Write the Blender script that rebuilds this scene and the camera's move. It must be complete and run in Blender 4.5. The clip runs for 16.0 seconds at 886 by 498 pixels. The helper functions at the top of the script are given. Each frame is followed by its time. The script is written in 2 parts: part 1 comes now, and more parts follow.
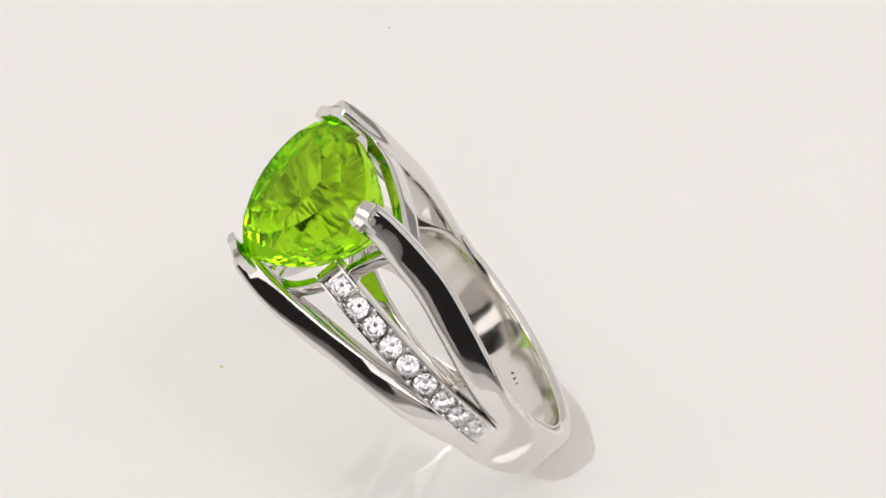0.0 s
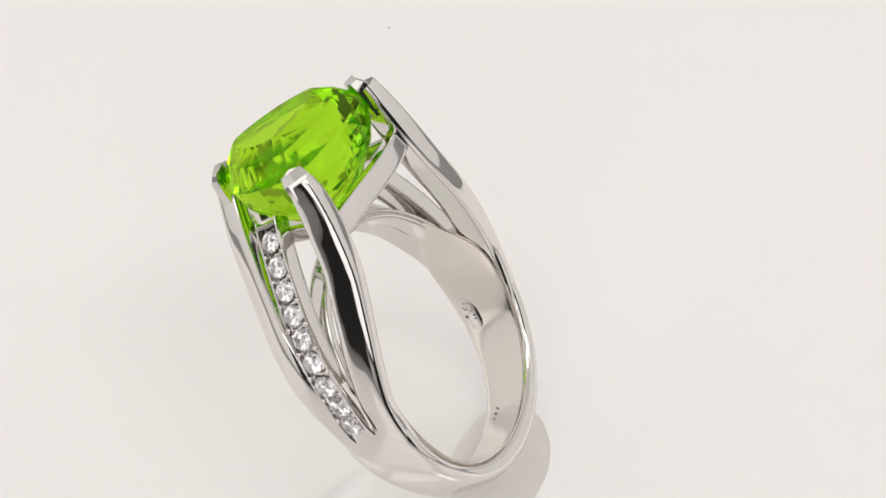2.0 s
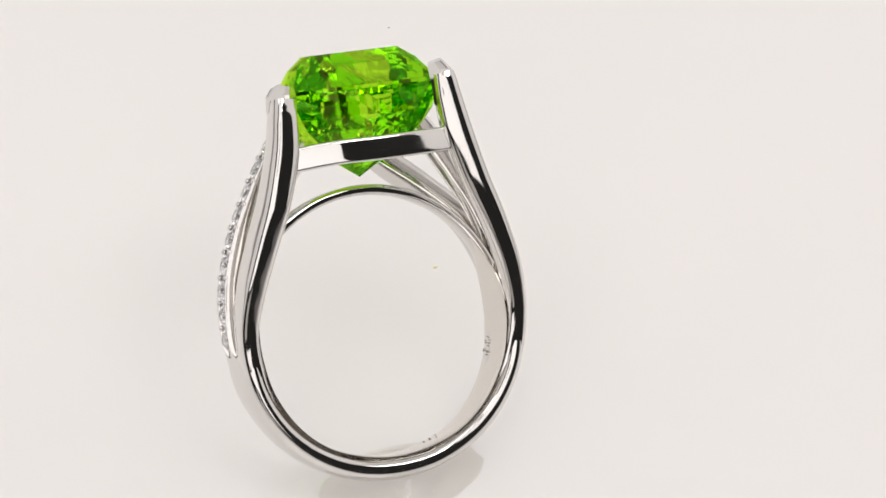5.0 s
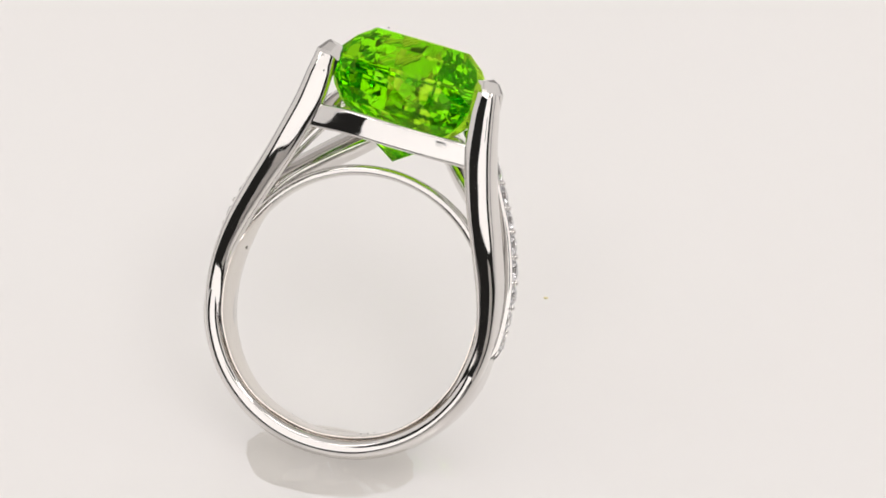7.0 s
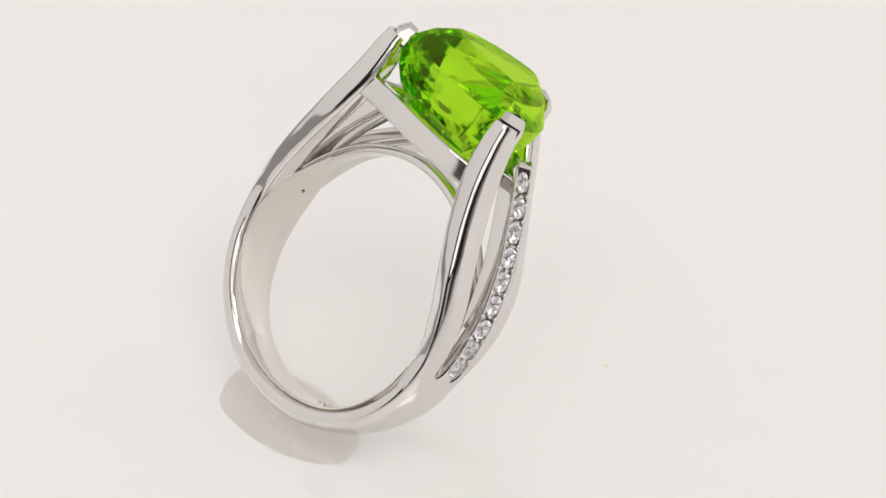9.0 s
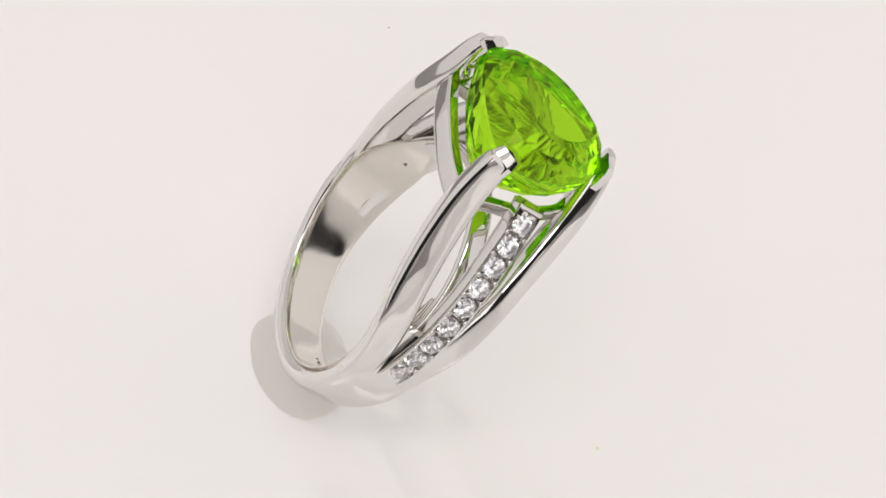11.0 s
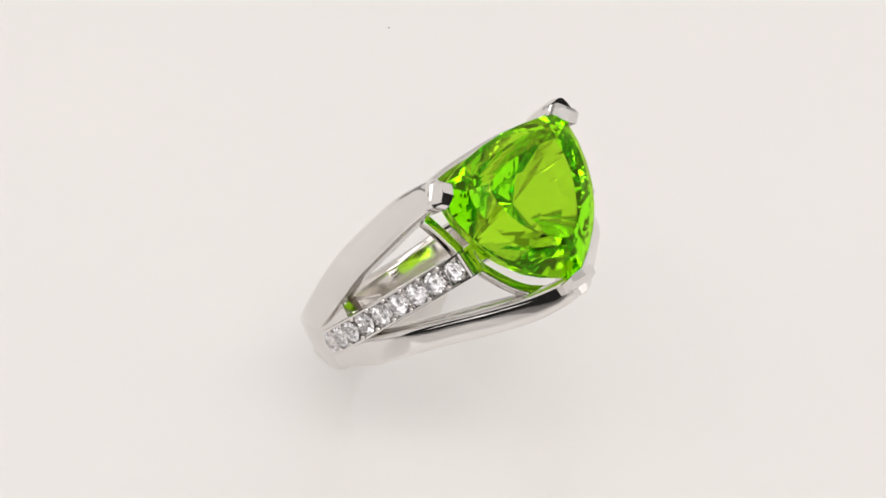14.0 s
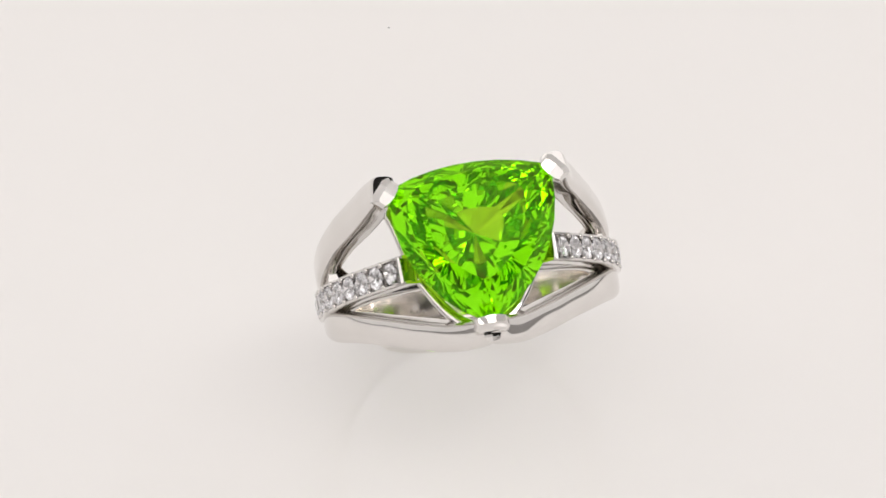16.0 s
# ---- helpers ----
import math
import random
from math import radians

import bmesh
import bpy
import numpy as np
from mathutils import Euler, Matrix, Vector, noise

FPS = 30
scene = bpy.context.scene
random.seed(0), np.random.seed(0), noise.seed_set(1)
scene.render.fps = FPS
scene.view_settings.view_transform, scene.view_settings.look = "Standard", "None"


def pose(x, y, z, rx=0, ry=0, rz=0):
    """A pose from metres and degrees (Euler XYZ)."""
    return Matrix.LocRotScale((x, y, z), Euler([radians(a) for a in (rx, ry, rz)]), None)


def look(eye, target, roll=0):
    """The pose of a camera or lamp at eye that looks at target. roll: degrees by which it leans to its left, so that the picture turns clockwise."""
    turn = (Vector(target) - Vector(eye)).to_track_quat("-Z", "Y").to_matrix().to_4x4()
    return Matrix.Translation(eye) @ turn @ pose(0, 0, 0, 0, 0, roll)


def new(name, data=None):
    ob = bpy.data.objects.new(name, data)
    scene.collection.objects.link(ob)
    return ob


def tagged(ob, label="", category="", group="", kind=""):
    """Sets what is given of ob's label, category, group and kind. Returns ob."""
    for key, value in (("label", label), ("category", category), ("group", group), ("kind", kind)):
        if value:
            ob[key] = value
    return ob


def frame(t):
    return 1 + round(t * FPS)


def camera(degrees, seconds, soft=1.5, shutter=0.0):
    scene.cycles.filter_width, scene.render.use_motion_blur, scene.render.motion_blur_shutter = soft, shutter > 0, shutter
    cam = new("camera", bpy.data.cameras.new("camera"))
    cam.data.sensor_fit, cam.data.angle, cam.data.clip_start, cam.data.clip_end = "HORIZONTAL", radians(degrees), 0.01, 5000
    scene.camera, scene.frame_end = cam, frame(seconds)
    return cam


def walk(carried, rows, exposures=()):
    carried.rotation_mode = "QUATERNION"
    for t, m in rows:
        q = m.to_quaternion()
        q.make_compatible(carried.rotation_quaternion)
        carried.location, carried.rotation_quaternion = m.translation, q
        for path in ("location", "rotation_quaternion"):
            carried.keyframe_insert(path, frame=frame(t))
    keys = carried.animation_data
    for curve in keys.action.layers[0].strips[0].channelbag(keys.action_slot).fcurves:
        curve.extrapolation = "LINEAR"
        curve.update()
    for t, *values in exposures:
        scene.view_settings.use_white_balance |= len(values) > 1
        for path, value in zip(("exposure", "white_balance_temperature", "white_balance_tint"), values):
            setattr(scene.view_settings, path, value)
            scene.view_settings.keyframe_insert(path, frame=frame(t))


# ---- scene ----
S = 3.75e-5                      # metres in one unit of the fitted plan
MM = 0.001
ELEV, REACH = radians(41.464), 8794.7 * S

cam = camera(10.188, 16.0, soft=1.6)
LIFT = 0.01365                   # height of the plan's origin over the turntable
eye = Vector((0, -REACH * math.cos(ELEV), REACH * math.sin(ELEV) + LIFT))
walk(cam, [(0.0, look(eye, (0, 0, LIFT), 1.273)), (16.0, look(eye, (0, 0, LIFT), 1.273))], exposures=[(0.0, 0.0), (16.0, 0.0)])

# turn of the table in degrees and small shifts, time by time
TURN = [
    (0, 109.66, 4.8, 1.8),
    (0.5, 101.46, 3.1, 2.7),
    (1, 93.59, 1.6, 2.6),
    (1.5, 85.58, -0.3, 1.9),
    (2, 77.36, -1.5, 1.1),
    (2.5, 69.29, -4.2, 0.4),
    (3, 61.31, -3.5, 0.1),
    (3.5, 53.30, -4.0, -0.6),
    (4, 45.06, 3.5, -5.0),
    (6.5, 0.00, -0.0, -0.1),
    (7, -8.68, 3.5, -0.5),
    (7.5, -17.25, 0.8, -0.3),
    (8, -25.90, -1.7, 0.1),
    (8.5, -34.58, -0.8, -1.0),
    (9, -42.95, -2.2, -0.3),
    (11.5, -87.54, -2.8, -4.1),
    (12, -96.31, -6.3, -3.0),
    (12.5, -104.88, -4.3, -1.3),
    (13, -113.15, 4.1, -0.0),
    (13.5, -121.30, 5.5, 1.4),
    (14, -129.57, 1.0, 2.1),
    (14.5, -137.68, -1.9, 3.4),
    (15, -145.66, -5.7, 4.5),
    (15.5, -153.65, 2.5, 3.3),
    (16, -161.81, -0.5, 3.5)
]
AXIS = Vector((-47.24 * S, 0, 0))

# ---- world and light: a white light tent, open towards the camera, in a dim room
# light goes many times round inside cut stones
scene.cycles.max_bounces, scene.cycles.glossy_bounces, scene.cycles.transmission_bounces = 28, 24, 28
world = bpy.data.worlds.new("dim_room")
world.use_nodes = True
scene.world = world
world.node_tree.nodes["Background"].inputs[0].default_value = (1.0, 0.95, 0.9, 1)
world.node_tree.nodes["Background"].inputs[1].default_value = 0.02


# ---- materials
def shader(name, colour, rough=0.5, metal=0.0, **extra):
    m = bpy.data.materials.new(name)
    m.use_nodes = True
    b = m.node_tree.nodes["Principled BSDF"]
    b.inputs["Base Color"].default_value = (*colour, 1)
    b.inputs["Roughness"].default_value = rough
    b.inputs["Metallic"].default_value = metal
    for key, value in extra.items():
        b.inputs[key.replace("_", " ")].default_value = value
    return m


def rough_noise(m, scale, low, high, bump=0.0, fine=None, tint=None):
    """Variation of gloss, relief and colour at two scales."""
    t, b = m.node_tree, m.node_tree.nodes["Principled BSDF"]
    co = t.nodes.new("ShaderNodeTexCoord")
    n = t.nodes.new("ShaderNodeTexNoise")
    n.inputs["Scale"].default_value, n.inputs["Detail"].default_value = scale, 4
    t.links.new(co.outputs["Object"], n.inputs["Vector"])
    r = t.nodes.new("ShaderNodeMapRange")
    r.inputs["From Min"].default_value, r.inputs["From Max"].default_value = 0.3, 0.7
    r.inputs["To Min"].default_value, r.inputs["To Max"].default_value = low, high
    t.links.new(n.outputs[0], r.inputs["Value"])
    t.links.new(r.outputs[0], b.inputs["Roughness"])
    if bump:
        n2 = t.nodes.new("ShaderNodeTexNoise")
        n2.inputs["Scale"].default_value, n2.inputs["Detail"].default_value = fine or scale, 1.5
        t.links.new(co.outputs["Object"], n2.inputs["Vector"])
        k = t.nodes.new("ShaderNodeBump")
        k.inputs["Strength"].default_value, k.inputs["Distance"].default_value = 1.0, bump
        t.links.new(n2.outputs[0], k.inputs["Height"])
        t.links.new(k.outputs[0], b.inputs["Normal"])
    if tint:
        ramp = t.nodes.new("ShaderNodeMix")
        ramp.data_type = "RGBA"
        ramp.inputs[6].default_value, ramp.inputs[7].default_value = (*tint[0], 1), (*tint[1], 1)
        t.links.new(r.inputs["Value"].links[0].from_socket, ramp.inputs[0])
        t.links.new(ramp.outputs[2], b.inputs["Base Color"])
    return m


def glass(name, colour, ior, rough=0.0):
    m = bpy.data.materials.new(name)
    m.use_nodes = True
    t = m.node_tree
    t.nodes.remove(t.nodes["Principled BSDF"])
    g = t.nodes.new("ShaderNodeBsdfGlass")
    g.inputs["Color"].default_value = (*colour, 1)
    g.inputs["Roughness"].default_value, g.inputs["IOR"].default_value = rough, ior
    t.links.new(g.outputs[0], t.nodes["Material Output"].inputs["Surface"])
    return m


GOLD = rough_noise(shader("polished_white_gold", (0.73, 0.71, 0.69), 0.05, 1.0), 300, 0.03, 0.10, 0.00012, 190)
GOLD_MATT = rough_noise(shader("satin_white_gold", (0.76, 0.72, 0.675), 0.15, 1.0), 260, 0.07, 0.20, 0.00004, 300)
PERIDOT = glass("green_peridot", (0.64, 0.895, 0.14), 1.68)
DIAMOND = glass("colourless_diamond", (0.985, 0.985, 0.99), 2.25)
WAX = glass("clear_mounting_wax", (0.965, 0.955, 0.93), 1.36, 0.05)
# even glow added to the acrylic to soften shadows; no lamp under it
ACRYLIC = rough_noise(shader("white_acrylic_added_glow", (0.60, 0.585, 0.565), 0.1, IOR=1.8, Emission_Color=(1.0, 0.95, 0.93, 1), Emission_Strength=0.305), 30, 0.02, 0.045, tint=((0.60, 0.58, 0.56), (0.587, 0.579, 0.567)))
BASE_BOARD = rough_noise(shader("grey_base_board", (0.25, 0.243, 0.236), 0.5), 40, 0.4, 0.6, 0.0002, 500, ((0.23, 0.223, 0.217), (0.27, 0.262, 0.255)))
FABRIC_DIM = rough_noise(shader("white_fabric", (0.8, 0.78, 0.75), 0.9), 90, 0.85, 0.95, 0.0004, 900)
BLACK = rough_noise(shader("black_frame", (0.02, 0.02, 0.02), 0.5), 60, 0.4, 0.6)
DUST = rough_noise(shader("yellow_dust", (0.85, 0.76, 0.45), 0.8), 900, 0.7, 0.9)
GREY_DUST = rough_noise(shader("grey_dust", (0.30, 0.29, 0.28), 0.8), 900, 0.7, 0.9)
# marks and pit aren't cut in; their dark depth is put into this colour
RECESS_DARK = rough_noise(shader("dark_recess", (0.34, 0.32, 0.29), 0.5, 0.8), 900, 0.5, 0.7)


def lit_fabric(name, power, colour=(1.0, 0.964, 0.953)):
    m = bpy.data.materials.new(name)
    m.use_nodes = True
    t, b = m.node_tree, m.node_tree.nodes["Principled BSDF"]
    b.inputs["Base Color"].default_value = (0.5, 0.49, 0.475, 1)
    b.inputs["Roughness"].default_value = 0.9
    b.inputs["Emission Color"].default_value = (*colour, 1)
    b.inputs["Emission Strength"].default_value = power
    return m


TENT_ROOF = lit_fabric("lit_roof_diffuser", 0.34)
SOFTBOX = lit_fabric("lit_softbox_diffuser", 5.8)
SOFTBOX_LOW = lit_fabric("softbox_diffuser_turned_down", 2.5)
TENT_SIDE = lit_fabric("lit_side_diffuser", 0.52)
TENT_FRONT = lit_fabric("lit_front_diffuser", 1.05)
TENT_BACK = lit_fabric("lit_back_diffuser", 0.36)


# ---- mesh helpers
def part(name, bm, material, parent=None, label="", smooth=None, offset=(0, 0, 0)):
    """One mesh object out of a bmesh in millimetres, under its thing."""
    bmesh.ops.recalc_face_normals(bm, faces=bm.faces[:])
    for v in bm.verts:
        v.co = (v.co + Vector(offset)) * MM
    if smooth is not None:
        for f in bm.faces:
            f.smooth = True
        for ed in bm.edges:
            if len(ed.link_faces) == 2 and ed.calc_face_angle(0) > radians(smooth):
                ed.smooth = False
    data = bpy.data.meshes.new(name)
    bm.to_mesh(data)
    bm.free()
    data.materials.append(material)
    ob = new(name, data)
    if parent:
        ob.parent = parent
    return tagged(ob, label)


def glide(rows, per=7):
    """Catmull-Rom through rows of numbers."""
    a = np.array(rows, float)
    p = np.vstack([2 * a[0] - a[1], a, 2 * a[-1] - a[-2]])
    out = []
    for i in range(1, len(p) - 2):
        for k in range(per):
            u = k / per
            out.append(0.5 * (2 * p[i] + (p[i + 1] - p[i - 1]) * u + (2 * p[i - 1] - 5 * p[i] + 4 * p[i + 1] - p[i + 2]) * u * u
                              + (3 * p[i] - p[i - 1] - 3 * p[i + 1] + p[i + 2]) * u ** 3))
    out.append(a[-1])
    return np.array(out)


def rounded(n=20, power=3.2):
    """A rounded rectangle of half-width one, as (side, out) pairs."""
    pts = []
    for k in range(n):
        a = 2 * math.pi * (k + 0.5) / n
        c, s = math.cos(a), math.sin(a)
        pts.append((math.copysign(abs(c) ** (2 / power), c), math.copysign(abs(s) ** (2 / power), s)))
    return pts


def sweep(rows, outward, profile=None, per=7, bm=None):
    """A bar along rows of (x, y, z, width, thickness); outward(p) names the direction of its outer face."""
    bm = bm or bmesh.new()
    profile = profile or rounded()
    path = glide(rows, per)
    rings = []
    for i, r in enumerate(path):
        a, b = path[max(i - 1, 0)][:3], path[min(i + 1, len(path) - 1)][:3]
        tangent = Vector(b - a).normalized()
        c = Vector(r[:3])
        side = tangent.cross(Vector(outward(c))).normalized()
        out = side.cross(tangent).normalized()
        rings.append([bm.verts.new(c + side * (u * r[3] / 2) + out * (v * r[4] / 2)) for u, v in profile])
    for r0, r1 in zip(rings, rings[1:]):
        for k in range(len(profile)):
            bm.faces.new((r0[k - 1], r0[k], r1[k], r1[k - 1]))
    bm.faces.new(rings[0]), bm.faces.new(rings[-1])
    return bm


def mirror(rows):
    return [(-r[0], *r[1:]) for r in rows]


def around(c):
    """Outward from the finger hole; sideways above its middle."""
    return (c.x if abs(c.x) > 0.01 else 0.01, 0, min(c.z, 0.0))


# ---- the setting
def slab(name, material, x0, x1, y0, y1, z0, z1, label, kind="structure", bevel=0.0, category=""):
    bm = bmesh.new()
    bmesh.ops.create_cube(bm, size=1.0)
    for v in bm.verts:
        v.co = Vector(((x0 + x1) / 2 + v.co.x * (x1 - x0), (y0 + y1) / 2 + v.co.y * (y1 - y0), (z0 + z1) / 2 + v.co.z * (z1 - z0)))
    if bevel:
        bmesh.ops.bevel(bm, geom=bm.edges[:], offset=bevel, segments=2, affect="EDGES")
    ob = part(name, bm, material, label=label)
    return tagged(ob, label, category, "", kind)


slab("ground", BASE_BOARD, -420, 420, -420, 420, -24, -6, "plain grey base board of the light tent")

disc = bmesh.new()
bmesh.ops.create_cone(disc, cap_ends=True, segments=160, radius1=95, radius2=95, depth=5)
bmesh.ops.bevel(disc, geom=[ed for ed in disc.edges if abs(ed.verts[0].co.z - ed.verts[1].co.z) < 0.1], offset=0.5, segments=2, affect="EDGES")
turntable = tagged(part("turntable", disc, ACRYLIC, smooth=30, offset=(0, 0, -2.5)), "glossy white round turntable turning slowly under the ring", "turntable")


def light_tent():
    tent = tagged(new("light_tent"), "white fabric photo light tent glowing around the table", "light tent")

    def panel(name, material, x0, x1, y0, y1, z0, z1, label=""):
        bm = bmesh.new()
        bmesh.ops.create_cube(bm, size=1.0)
        for v in bm.verts:
            v.co = Vector(((x0 + x1) / 2 + v.co.x * (x1 - x0), (y0 + y1) / 2 + v.co.y * (y1 - y0), (z0 + z1) / 2 + v.co.z * (z1 - z0)))
        return part(name, bm, material, tent, label)
    panel("roof_panel", TENT_ROOF, -400, 400, -396, 400, 700, 706, "brightly lit roof diffuser")
    panel("side_panel", TENT_SIDE, -406, -400, -270, 400, -6, 706)
    panel("side_panel", TENT_SIDE, 400, 406, -200, 400, -6, 706)
    panel("back_panel", TENT_BACK, -400, 400, 400, 406, -6, 706)
    # the front hangs over the camera, with a gap for its lens; below it the dark room shows, but for a small white card
    for x0, x1, z0, z1 in ((-275, -28, 130, 706), (28, 235, 145, 706), (-28, 28, 130, 340), (-28, 28, 400, 706)):
        panel("front_panel", TENT_FRONT, x0, x1, -406, -400, z0, z1)
    return tent


light_tent()
slab("reflector_card", FABRIC_DIM, -120, 80, -396, -392, -5.9, 95, "small white reflector card standing on the table", "", 0.6, "reflector")


def softbox(m, face):
    box = tagged(new("softbox"), "black softbox with a glowing white front above the camera", "softbox", "softboxes round the camera")
    for name, mat, sx, sy, z0, z1 in (("housing", BLACK, 190, 120, 2, 60), ("diffuser", face, 180, 110, 0, 1.9)):
        bm = bmesh.new()
        bmesh.ops.create_cube(bm, size=1.0)
        for v in bm.verts:
            v.co = Vector((v.co.x * sx, v.co.y * sy, (z0 + z1) / 2 + v.co.z * (z1 - z0)))
        part(name, bm, mat, box)
    box.matrix_basis = m
    return box


softbox(look((-0.21, -0.17, 0.47), (0, 0, 0)), SOFTBOX_LOW)
softbox(look((0.21, -0.17, 0.47), (0, 0, 0)), SOFTBOX)
softbox(look((0.0, -0.12, 0.50), (0, 0, 0)), SOFTBOX_LOW)

# ---- the ring: x across, y along the finger, z to the stone, in millimetres from the hole's centre
ring = tagged(new("ring"), "polished white gold ring with a green trillion stone and diamond shoulders", "ring")
BASE = (0, 0, 10.4)


def piece(name, bm, material, label="", smooth=40, parent=None):
    return part(name, bm, material, parent or ring, label, smooth, BASE)


# shank: the closed lower half of the band
half = [(8.95, -0.2, 3.0, 3.4, 0.8), (9.08, -0.3, 0.9, 4.8, 0.95), (9.18, -0.35, -1.6, 4.9, 1.4), (8.65, -0.35, -3.9, 4.5, 1.45), (7.25, -0.35, -6.25, 4.0, 1.45),
        (5.2, -0.3, -8.1, 3.7, 1.5), (2.7, -0.3, -9.25, 3.5, 1.55), (0, -0.3, -9.6, 3.5, 1.6)]
piece("shank", sweep(half + mirror(half)[-2::-1], around, rounded(24, 3.0)), GOLD, "plain polished white gold band")

# smooth satin lining of the finger hole
lining = [(r * math.cos(radians(a)), -0.3, r * math.sin(radians(a)), w, d) for a, r, w, d in (
    (34, 8.78, 1.6, 0.1), (24, 8.70, 2.6, 0.2), (14, 8.63, 4.2, 0.3), (5, 8.60, 4.8, 0.3), (-8, 8.61, 4.8, 0.3), (-25, 8.73, 4.4, 0.3), (-45, 8.87, 3.8, 0.3), (-65, 8.90, 3.4, 0.3), (-90, 8.85, 3.2, 0.3))]
piece("inner_band", sweep(lining + mirror(lining)[-2::-1], lambda c: (c.x, 0, c.z), rounded(20, 3.0)), GOLD_MATT, "satin inner face of the band")

# arms to the pair of prongs and to the single prong; the two sides differ a little, as cast and filed by hand
right_arm = [(8.1, -1.35, -4.8, 1.5, 1.35), (9.0, -1.8, -2.4, 1.8, 1.4), (9.35, -2.25, 0.46, 2.1, 1.35), (8.95, -3.0, 3.3, 2.3, 1.6),
             (8.05, -3.8, 6.1, 2.35, 1.75), (6.88, -4.4, 9.2, 2.35, 1.9), (6.0, -4.85, 12.2, 2.25, 1.95), (5.6, -5.0, 14.4, 2.05, 1.75), (5.48, -5.02, 15.5, 1.9, 1.55), (5.4, -4.98, 16.05, 1.8, 1.4)]
left_arm = [(-8.1, -1.35, -4.8, 1.5, 1.35), (-8.95, -1.75, -2.4, 1.8, 1.4), (-9.25, -2.1, 0.6, 2.1, 1.35), (-8.8, -2.85, 3.4, 2.3, 1.6),
            (-7.95, -3.65, 6.15, 2.35, 1.75), (-6.9, -4.4, 9.1, 2.35, 1.9), (-6.1, -4.75, 12.1, 2.25, 1.95), (-5.85, -4.95, 14.2, 2.05, 1.75), (-5.8, -4.97, 15.0, 1.9, 1.55), (-5.74, -4.93, 15.55, 1.8, 1.4)]
front_arm = [(8.1, 0.65, -4.8, 1.5, 1.35), (8.95, 0.95, -2.0, 1.8, 1.4), (9.3, 1.25, 1.0, 2.05, 1.35), (8.92, 1.85, 3.65, 2.1, 1.5),
             (7.72, 2.45, 6.3, 2.0, 1.55), (5.72, 3.25, 8.5, 1.95, 1.6), (3.6, 4.1, 10.5, 2.0, 1.7), (1.8, 4.75, 12.5, 1.9, 1.6), (0.55, 4.95, 14.2, 1.7, 1.4), (0.05, 4.9, 15.3, 1.5, 1.1)]


def twisted(c):
    """As around, but the face turns towards the back as the arm rises."""
    k = min(1.0, max(0.0, c.z / 5.0))
    return (c.x, -0.12 * k * abs(c.x), min(c.z, 0.0))


for rows in (right_arm, left_arm):
    piece("back_arm", sweep(rows, twisted, rounded(36, 3.7)), GOLD)
for rows in (front_arm, mirror(front_arm)):
    piece("front_arm", sweep(rows, around, rounded(36, 3.7)), GOLD)


def prong(x, y, top, inward, wide, deep):
    """A claw of chamfered square section, filed to a ridge that leans over the crown."""
    ix, iy = inward
    size = math.hypot(ix, iy)
    ix, iy = ix / size, iy / size
    sx, sy = -iy, ix
    # section as (side, inward), with a shallow ridge on the inner face
    section = [(-1, -0.72), (-0.72, -1), (0.72, -1), (1, -0.72), (1, 0.6), (0.62, 0.92), (0, 1.05), (-0.62, 0.92), (-1, 0.6)]
    levels = [(14.0, 0.0, 0.94, 0.95, 0.0), (top - 1.5, 0.0, 1.0, 1.0, 0.0), (top - 0.55, 0.12, 1.0, 0.98, 0.0), (top - 0.05, 0.34, 0.80, 0.60, 0.16)]
    bm = bmesh.new()
    rings = []
    for z, lean, a, b, ridge in levels:
        ring_verts = []
        for u, v in section:
            cx, cy = u * a * wide / 2, v * b * deep / 2 + lean
            ring_verts.append(bm.verts.new((x + sx * cx + ix * cy, y + sy * cx + iy * cy, z + ridge * (1 - abs(u)) - 0.22 * ridge * v)))
        rings.append(ring_verts)
    for r0, r1 in zip(rings, rings[1:]):
        for k in range(len(section)):
            bm.faces.new((r0[k - 1], r0[k], r1[k], r1[k - 1]))
    bm.faces.new(rings[0])
    # the end is two filed planes that meet in a ridge
    tip_back = bm.verts.new((rings[-1][1].co + rings[-1][2].co) / 2 + Vector((0, 0, 0.2)))
    last = rings[-1]
    bm.faces.new((tip_back, last[2], last[3], last[4], last[5], last[6]))
    bm.faces.new((tip_back, last[6], last[7], last[8], last[0], last[1]))
    bm.faces.new((tip_back, last[1], last[2]))
    bmesh.ops.bevel(bm, geom=[ed for ed in bm.edges if len(ed.link_faces) == 2 and ed.calc_face_angle(0) > radians(24)], offset=0.1, segments=3, affect="EDGES")
    return bm


for x, y, top, inward, wide, deep in ((-5.75, -4.8, 16.4, (0.75, 0.66), 1.85, 1.25), (5.4, -4.8, 16.85, (-0.75, 0.66), 1.85, 1.25), (-0.02, 4.75, 16.95, (0, -1), 2.2, 0.85)):
    piece("prong", prong(x, y, top, inward, wide, deep), GOLD, "polished claw with a filed chisel tip", 28)

# bridge that closes the finger hole under the stone
arch = [(9.0 * math.cos(a), 0, 9.0 * math.sin(a), 1.7 + 1.5 * max(0, 0.6 - a), 0.75) for a in [radians(k) for k in (14, 26, 40, 55, 72, 90)]]
piece("bridge", sweep(arch + mirror(arch)[-2::-1], lambda c: (c.x, 0, c.z), rounded(20, 3.5)), GOLD, "thin arched bridge under the stone")

# gallery: three rails under the stone
def rail(rows, height, thick=0.85):
    return sweep([(*r, thick, height) for r in rows], lambda c: (0, 0, 1), rounded(28, 6.5), 5)


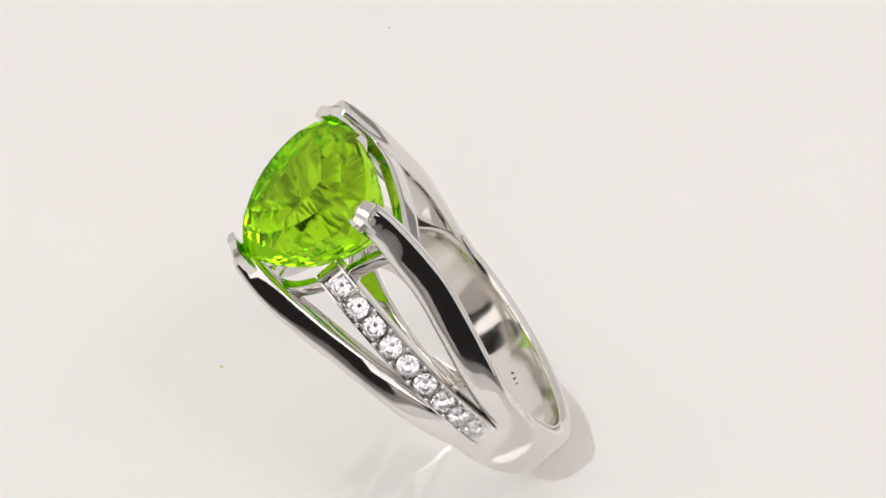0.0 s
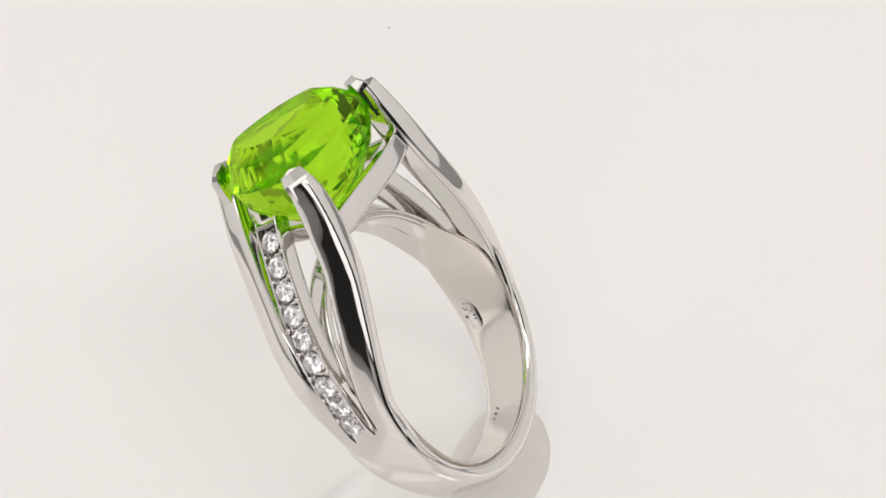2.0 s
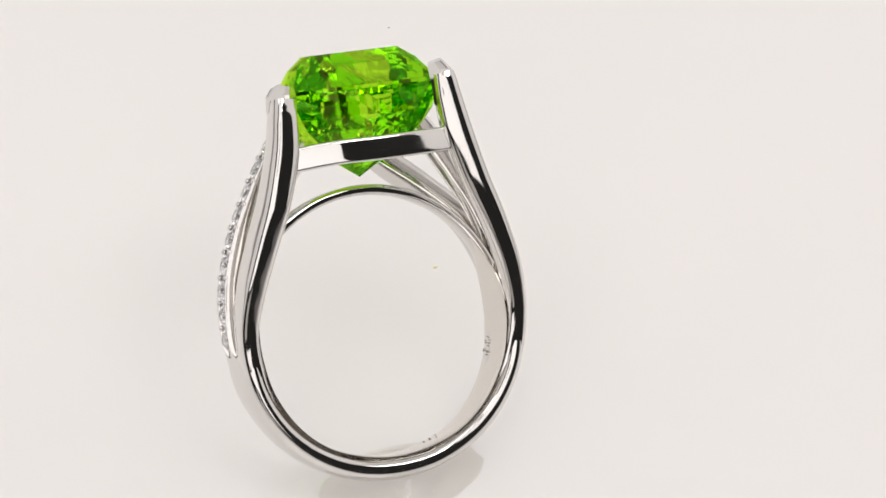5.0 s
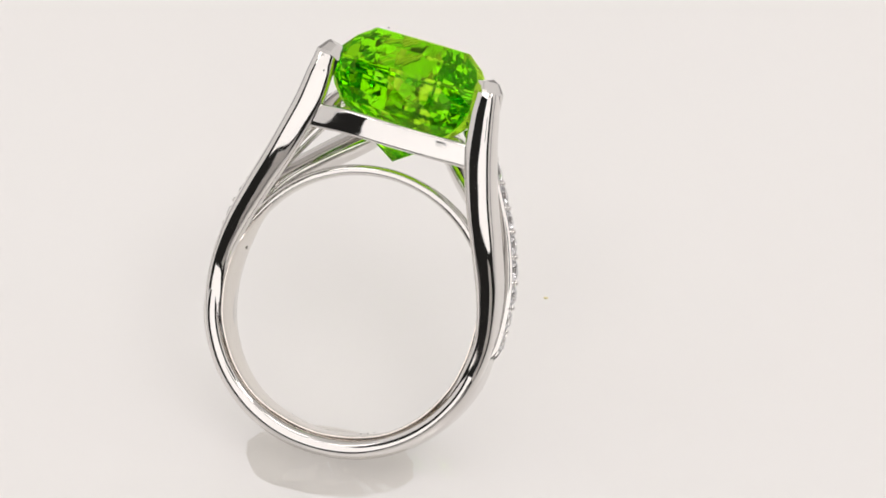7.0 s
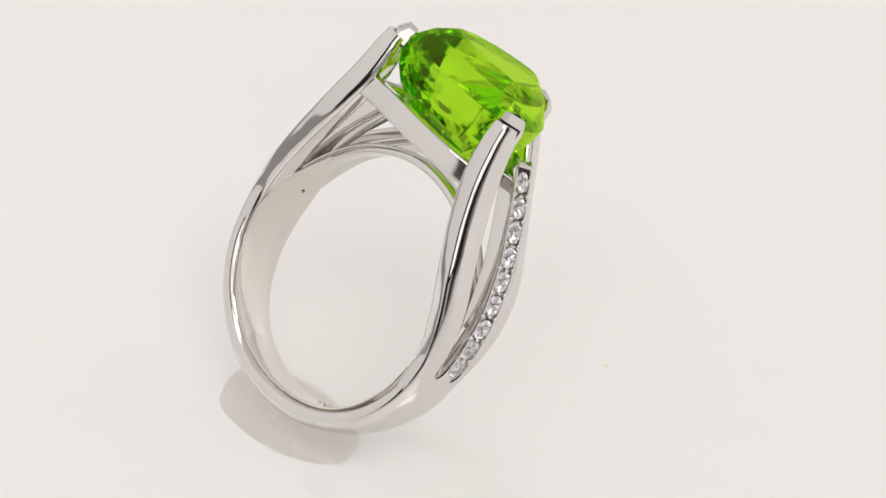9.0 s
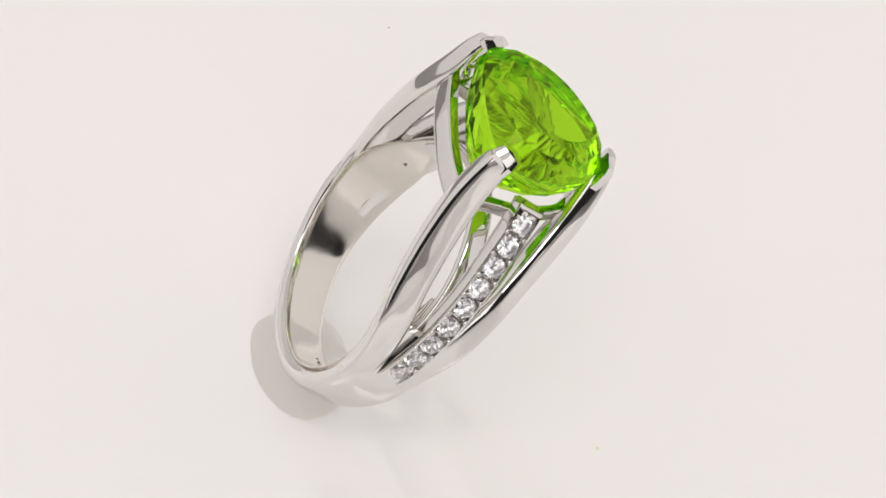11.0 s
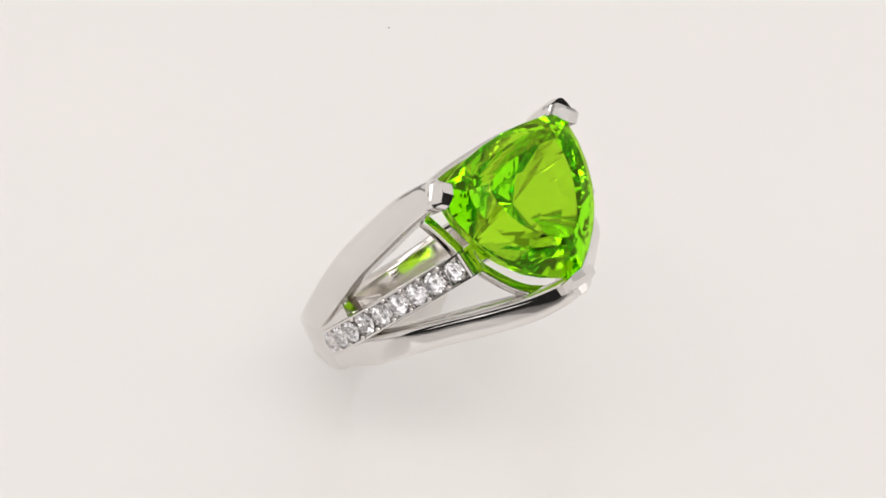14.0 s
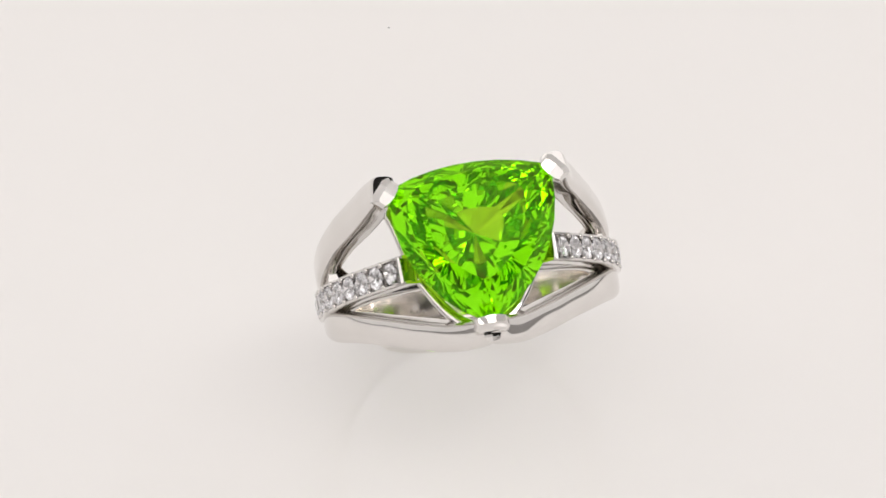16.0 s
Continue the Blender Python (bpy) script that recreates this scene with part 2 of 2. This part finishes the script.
piece("gallery_rail", rail([(-5.75, -4.85, 11.5), (-2.8, -5.45, 11.72), (0, -5.55, 11.7), (2.8, -5.45, 11.72), (5.6, -4.85, 11.75)], 1.62, 0.95), GOLD)
side_rail = [(5.3, -4.5, 11.7), (4.7, -2.4, 11.9), (4.0, 0.2, 12.1), (2.2, 3.2, 12.2), (0.4, 4.6, 12.6)]
piece("gallery_rail", rail(side_rail, 1.0, 0.7), GOLD)
piece("gallery_rail", rail([(-r[0], r[1], r[2]) for r in side_rail], 1.0, 0.7), GOLD)

# shoulders with nine diamonds each, in an open channel
ROW = [(4.85, 0, 13.65), (5.65, 0, 12.62), (7.3, 0, 9.97), (8.8, 0, 7.1), (9.82, 0, 3.85), (10.05, 0, 0.25), (9.6, 0, -0.95), (9.2, 0, -1.5)]


def brilliant(d):
    """A round brilliant: table, crown, girdle and pavilion."""
    bm = bmesh.new()
    n = 8
    table = [bm.verts.new((0.29 * d * math.cos(2 * math.pi * k / n), 0.29 * d * math.sin(2 * math.pi * k / n), 0.15 * d)) for k in range(n)]
    star = [bm.verts.new((0.41 * d * math.cos(2 * math.pi * (k + 0.5) / n), 0.41 * d * math.sin(2 * math.pi * (k + 0.5) / n), 0.085 * d)) for k in range(n)]
    gird = [bm.verts.new((0.5 * d * math.cos(math.pi * k / n), 0.5 * d * math.sin(math.pi * k / n), 0.012 * d)) for k in range(2 * n)]
    low = [bm.verts.new((0.5 * d * math.cos(math.pi * k / n), 0.5 * d * math.sin(math.pi * k / n), -0.012 * d)) for k in range(2 * n)]
    tip = bm.verts.new((0, 0, -0.43 * d))
    bm.faces.new(table)
    for k in range(n):
        j = (k + 1) % n
        bm.faces.new((table[k], table[j], star[k]))
        bm.faces.new((table[k], star[k], gird[2 * k], star[k - 1]))
        bm.faces.new((star[k], gird[2 * k], gird[2 * k + 1]))
        bm.faces.new((star[k], gird[2 * k + 1], gird[2 * j]))
    for k in range(2 * n):
        j = (k + 1) % (2 * n)
        bm.faces.new((gird[k], gird[j], low[j], low[k]))
        bm.faces.new((low[k], low[j], tip))
    return bm


def shoulder(side):
    strut = bmesh.new()
    for y in (-0.84, 0.84):
        sweep([(side * (r[0] - 0.52), y, r[2] - 0.16, 0.24, 1.35 if r[2] > 0 else 0.95 + 0.35 * (r[2] + 1)) for r in ROW], lambda c: (side, 0, 0.25), rounded(12, 4.0), 6, strut)
    sweep([(side * (r[0] - 0.98), 0, r[2] - 0.42, 1.5, 0.3) for r in ROW[:6]], lambda c: (side, 0, 0.25), rounded(12, 4.0), 6, strut)
    end = ROW[0]
    sweep([(side * (end[0] - 0.2), y, end[2] - 0.2, 0.35, 1.2) for y in (-0.85, -0.4, 0, 0.4, 0.85)], lambda c: (side, 0, 0.25), rounded(12, 4.0), 3, strut)
    strut = piece("diamond_strut", strut, GOLD, "white gold bar set with a row of diamonds", 30)
    path = glide([(r[0], r[2]) for r in ROW[1:6]], 40)
    seg = np.hypot(*np.diff(path, axis=0).T)
    run = np.concatenate([[0], np.cumsum(seg)])
    for k in range(9):
        d = run[-1] * k / 8
        i = min(int(np.searchsorted(run, d)), len(path) - 2)
        x, z = path[i]
        tx, tz = path[i + 1] - path[i]
        up = Vector((side * -tz, 0, tx)).normalized()
        if up.x * side < 0:
            up = -up
        size = 1.52 if 0 < k < 8 else 1.4
        m = up.to_track_quat("Z", "Y").to_matrix().to_4x4()
        centre = Vector((side * x, 0, z)) + up * 0.06
        bm = brilliant(size)
        bmesh.ops.transform(bm, matrix=Matrix.Translation(centre) @ m @ pose(0, 0, 0, 0, 0, random.uniform(0, 45)), verts=bm.verts[:])
        piece("diamond", bm, DIAMOND, "round brilliant-cut clear diamond", None, strut)
        if k < 8:
            d2 = run[-1] * (k + 0.5) / 8
            i = min(int(np.searchsorted(run, d2)), len(path) - 2)
            bm = bmesh.new()
            seat = Vector((side * path[i][0], 0, path[i][1])) - up * 0.5
            sweep([(seat.x, y, seat.z, 0.22, 0.4) for y in (-0.75, -0.3, 0.3, 0.75)], lambda c: up, rounded(8, 3.0), 2, bm)
            piece("seat_bar", bm, GOLD, "", 40, strut)
            for y in (-0.74, 0.74):
                bm = bmesh.new()
                bmesh.ops.create_icosphere(bm, subdivisions=2, radius=0.21)
                bmesh.ops.translate(bm, vec=Vector((side * path[i][0], y, path[i][1])) + up * 0.08, verts=bm.verts[:])
                piece("bead", bm, GOLD, "", 60, strut)


shoulder(1)
shoulder(-1)


# the stone: a deep trillion cut
def trillion(scale, z, n, phase=0.0, bow=(0.8, 1.4, 1.4)):
    """Points of a bowed triangle round the stone's axis."""
    pts = []
    corners = [Vector((-6.05, -5.15)), Vector((5.75, -5.15)), Vector((0.0, 5.25))]
    mid = sum(corners, Vector((0, 0))) / 3
    m = n // 3
    for s in range(3):
        p, q, r = corners[s], corners[(s + 1) % 3], corners[(s + 2) % 3]
        out = Vector(((q - p).y, -(q - p).x)).normalized()
        first, last, nxt = p.lerp(q, 0.09), p.lerp(q, 0.91), q.lerp(r, 0.09)
        for k in range(m):
            u = (k + phase) / m
            if u < 0.86:
                w = u / 0.86
                v = first.lerp(last, w) + out * bow[s] * 4 * w * (1 - w)
            else:
                v = last.lerp(nxt, (u - 0.86) / 0.14)
            v = mid + (v - mid) * scale
            pts.append((v.x, v.y, z))
    return pts


def stone():
    """Table, two rows of crown facets, girdle, three steps of the pavilion and a brilliant-cut bottom."""
    cut = random.Random(11)
    bm = bmesh.new()
    levels = ((0.60, 18.2, 0.0), (0.81, 17.35, 0.5), (1.0, 15.95, 0.0), (1.0, 15.7, 0.0), (0.97, 14.8, 0.0), (0.91, 13.95, 0.0), (0.795, 13.1, 0.0), (0.605, 12.2, 0.0), (0.36, 11.15, 0.5))
    rings = []
    for scale, z, phase in levels:
        wob = 0.06 if z < 15.4 else 0.0
        rings.append([bm.verts.new(Vector(p) + Vector((cut.uniform(-wob, wob), cut.uniform(-wob, wob), cut.uniform(-wob, wob)))) for p in trillion(scale, z, 24, phase)])
    tip = bm.verts.new((-0.1, -1.65, 9.9))
    bm.faces.new(rings[0])
    for r0, r1, a, b in zip(rings, rings[1:], levels, levels[1:]):
        n = len(r0)
        for k in range(n):
            j = (k + 1) % n
            if a[2] == b[2]:
                bm.faces.new((r0[k], r0[j], r1[j], r1[k]))
            elif b[2] > a[2]:
                bm.faces.new((r0[k], r0[j], r1[k]))
                bm.faces.new((r1[k], r0[j], r1[j]))
            else:
                bm.faces.new((r0[k], r1[j], r1[k]))
                bm.faces.new((r0[k], r0[j], r1[j]))
    for k in range(len(rings[-1])):
        bm.faces.new((rings[-1][k], rings[-1][(k + 1) % len(rings[-1])], tip))
    return bm


piece("green_stone", stone(), PERIDOT, "faceted bright green trillion peridot", None)


# marks inside the band: worn stamped characters as bars, and a pit
marks = random.Random(5)
for k in range(15):
    turn, y = (radians(-17 + 9 * (marks.random() - 0.5)), 0.95 + 0.9 * (marks.random() - 0.5)) if k < 12 else (radians(-66 - 3 * (k - 12)), 0.3 + 0.2 * marks.random())
    long, wide = marks.uniform(0.08, 0.22), marks.uniform(0.06, 0.1)
    bm = bmesh.new()
    bmesh.ops.create_cube(bm, size=1.0)
    for v in bm.verts:
        r = 8.46 + 0.20 * max(0, -math.degrees(turn) - 20) / 45 + v.co.x * 0.06
        v.co = Vector((r * math.cos(turn) + v.co.z * wide * math.sin(-turn), y + v.co.y * long, r * math.sin(turn) + v.co.z * wide * math.cos(turn)))
    piece("stamped_mark", bm, RECESS_DARK, "worn stamped mark inside the band")
bm = bmesh.new()
bmesh.ops.create_icosphere(bm, subdivisions=2, radius=0.13)
for v in bm.verts:
    v.co = Vector((-8.30 + v.co.x * 0.3, 0.2 + v.co.y, 1.5 + v.co.z))
piece("pit", bm, RECESS_DARK, "tiny dark casting pit")


# the lump of clear wax that holds the ring upright on the table
def mounting_wax():
    bm = bmesh.new()
    rings, count = [], 96
    for k in range(25):
        r = math.sin(k / 24 * math.pi / 2)
        ring_verts = []
        for i in range(count):
            a = 2 * math.pi * i / count
            d = Vector((math.cos(a), math.sin(a), 0))
            lump = 1 + 0.13 * noise.noise(d * 1.3 + Vector((3.1, 0.4, 7.7))) + 0.04 * noise.noise(d * 4.0)
            x, y = d.x * 6.0 * r * lump, d.y * 3.3 * r * lump
            z = 1.5 * (1 - r * r) * (1 + 0.35 * noise.noise(Vector((x * 0.5, y * 0.5, 2.0))) + 0.10 * noise.noise(Vector((x * 1.6, y * 1.6, 5.0))))
            ring_verts.append(bm.verts.new((x, y, z + 0.02)))
        rings.append(ring_verts)
    rings.append([bm.verts.new((v.co.x * 0.995, v.co.y * 0.995, -0.4)) for v in rings[-1]])
    for r0, r1 in zip(rings[1:], rings[2:]):
        for i in range(count):
            bm.faces.new((r0[i - 1], r0[i], r1[i], r1[i - 1]))
    for v in rings[0]:
        bm.verts.remove(v)
    bm.faces.new(rings[1]), bm.faces.new(rings[-1])
    return tagged(part("mounting_wax", bm, WAX, smooth=70), "small lump of clear wax holding the ring upright", "wax")


wax = mounting_wax()


# dust on the table, and a still speck standing in for sensor dust
def speck(name, material, size, seed, label):
    rnd = random.Random(seed)
    bm = bmesh.new()
    bmesh.ops.create_icosphere(bm, subdivisions=2, radius=size)
    for v in bm.verts:
        v.co = Vector((v.co.x * 1.3, v.co.y, v.co.z * 0.35 + size * 0.3)) * rnd.uniform(0.8, 1.15)
    return tagged(part(name, bm, material, smooth=60), label, "speck")


yellow_speck = speck("dust_speck", DUST, 0.13, 1, "tiny yellow speck of dust on the white turntable")
# added spot for dust on the camera's sensor; it doesn't turn with the table
sensor_speck = speck("dust_speck", GREY_DUST, 0.07, 2, "tiny grey spot standing in for dust on the camera sensor")
sensor_speck.location = (-0.0044, 0.0401, 0.0)


# ---- what turns: the table and the ring upon it
def motions():
    across, along, up = Vector((0.98497, -0.14655, -0.09140)), Vector((0.05295, 0.75995, -0.64782)), Vector((0.16440, 0.63325, 0.75629))
    tilt = Matrix((across, along, up)).transposed().to_4x4()
    hole = Vector((-105.46, -24.61, -129.39)) * S
    stand = Matrix.Translation(hole + Vector((0, 0, LIFT))) @ tilt @ Matrix.Translation(Vector(BASE) * -MM)
    ring_rows, table_rows, wax_rows, speck_rows = [], [], [], []
    for t, turn, ux, uy in TURN:
        at = Matrix.Translation(AXIS + Vector((ux * S, -uy * S / math.sin(ELEV), 0))) @ Matrix.Rotation(radians(turn), 4, "Z")
        ring_rows.append((t, at @ stand))
        table_rows.append((t, at))
        wax_rows.append((t, at @ pose(-0.0046, -0.0073, 0)))
        speck_rows.append((t, at @ pose(0.0072, 0.0117, 0)))
    walk(ring, ring_rows)
    walk(turntable, table_rows)
    walk(wax, wax_rows)
    walk(yellow_speck, speck_rows)


motions()
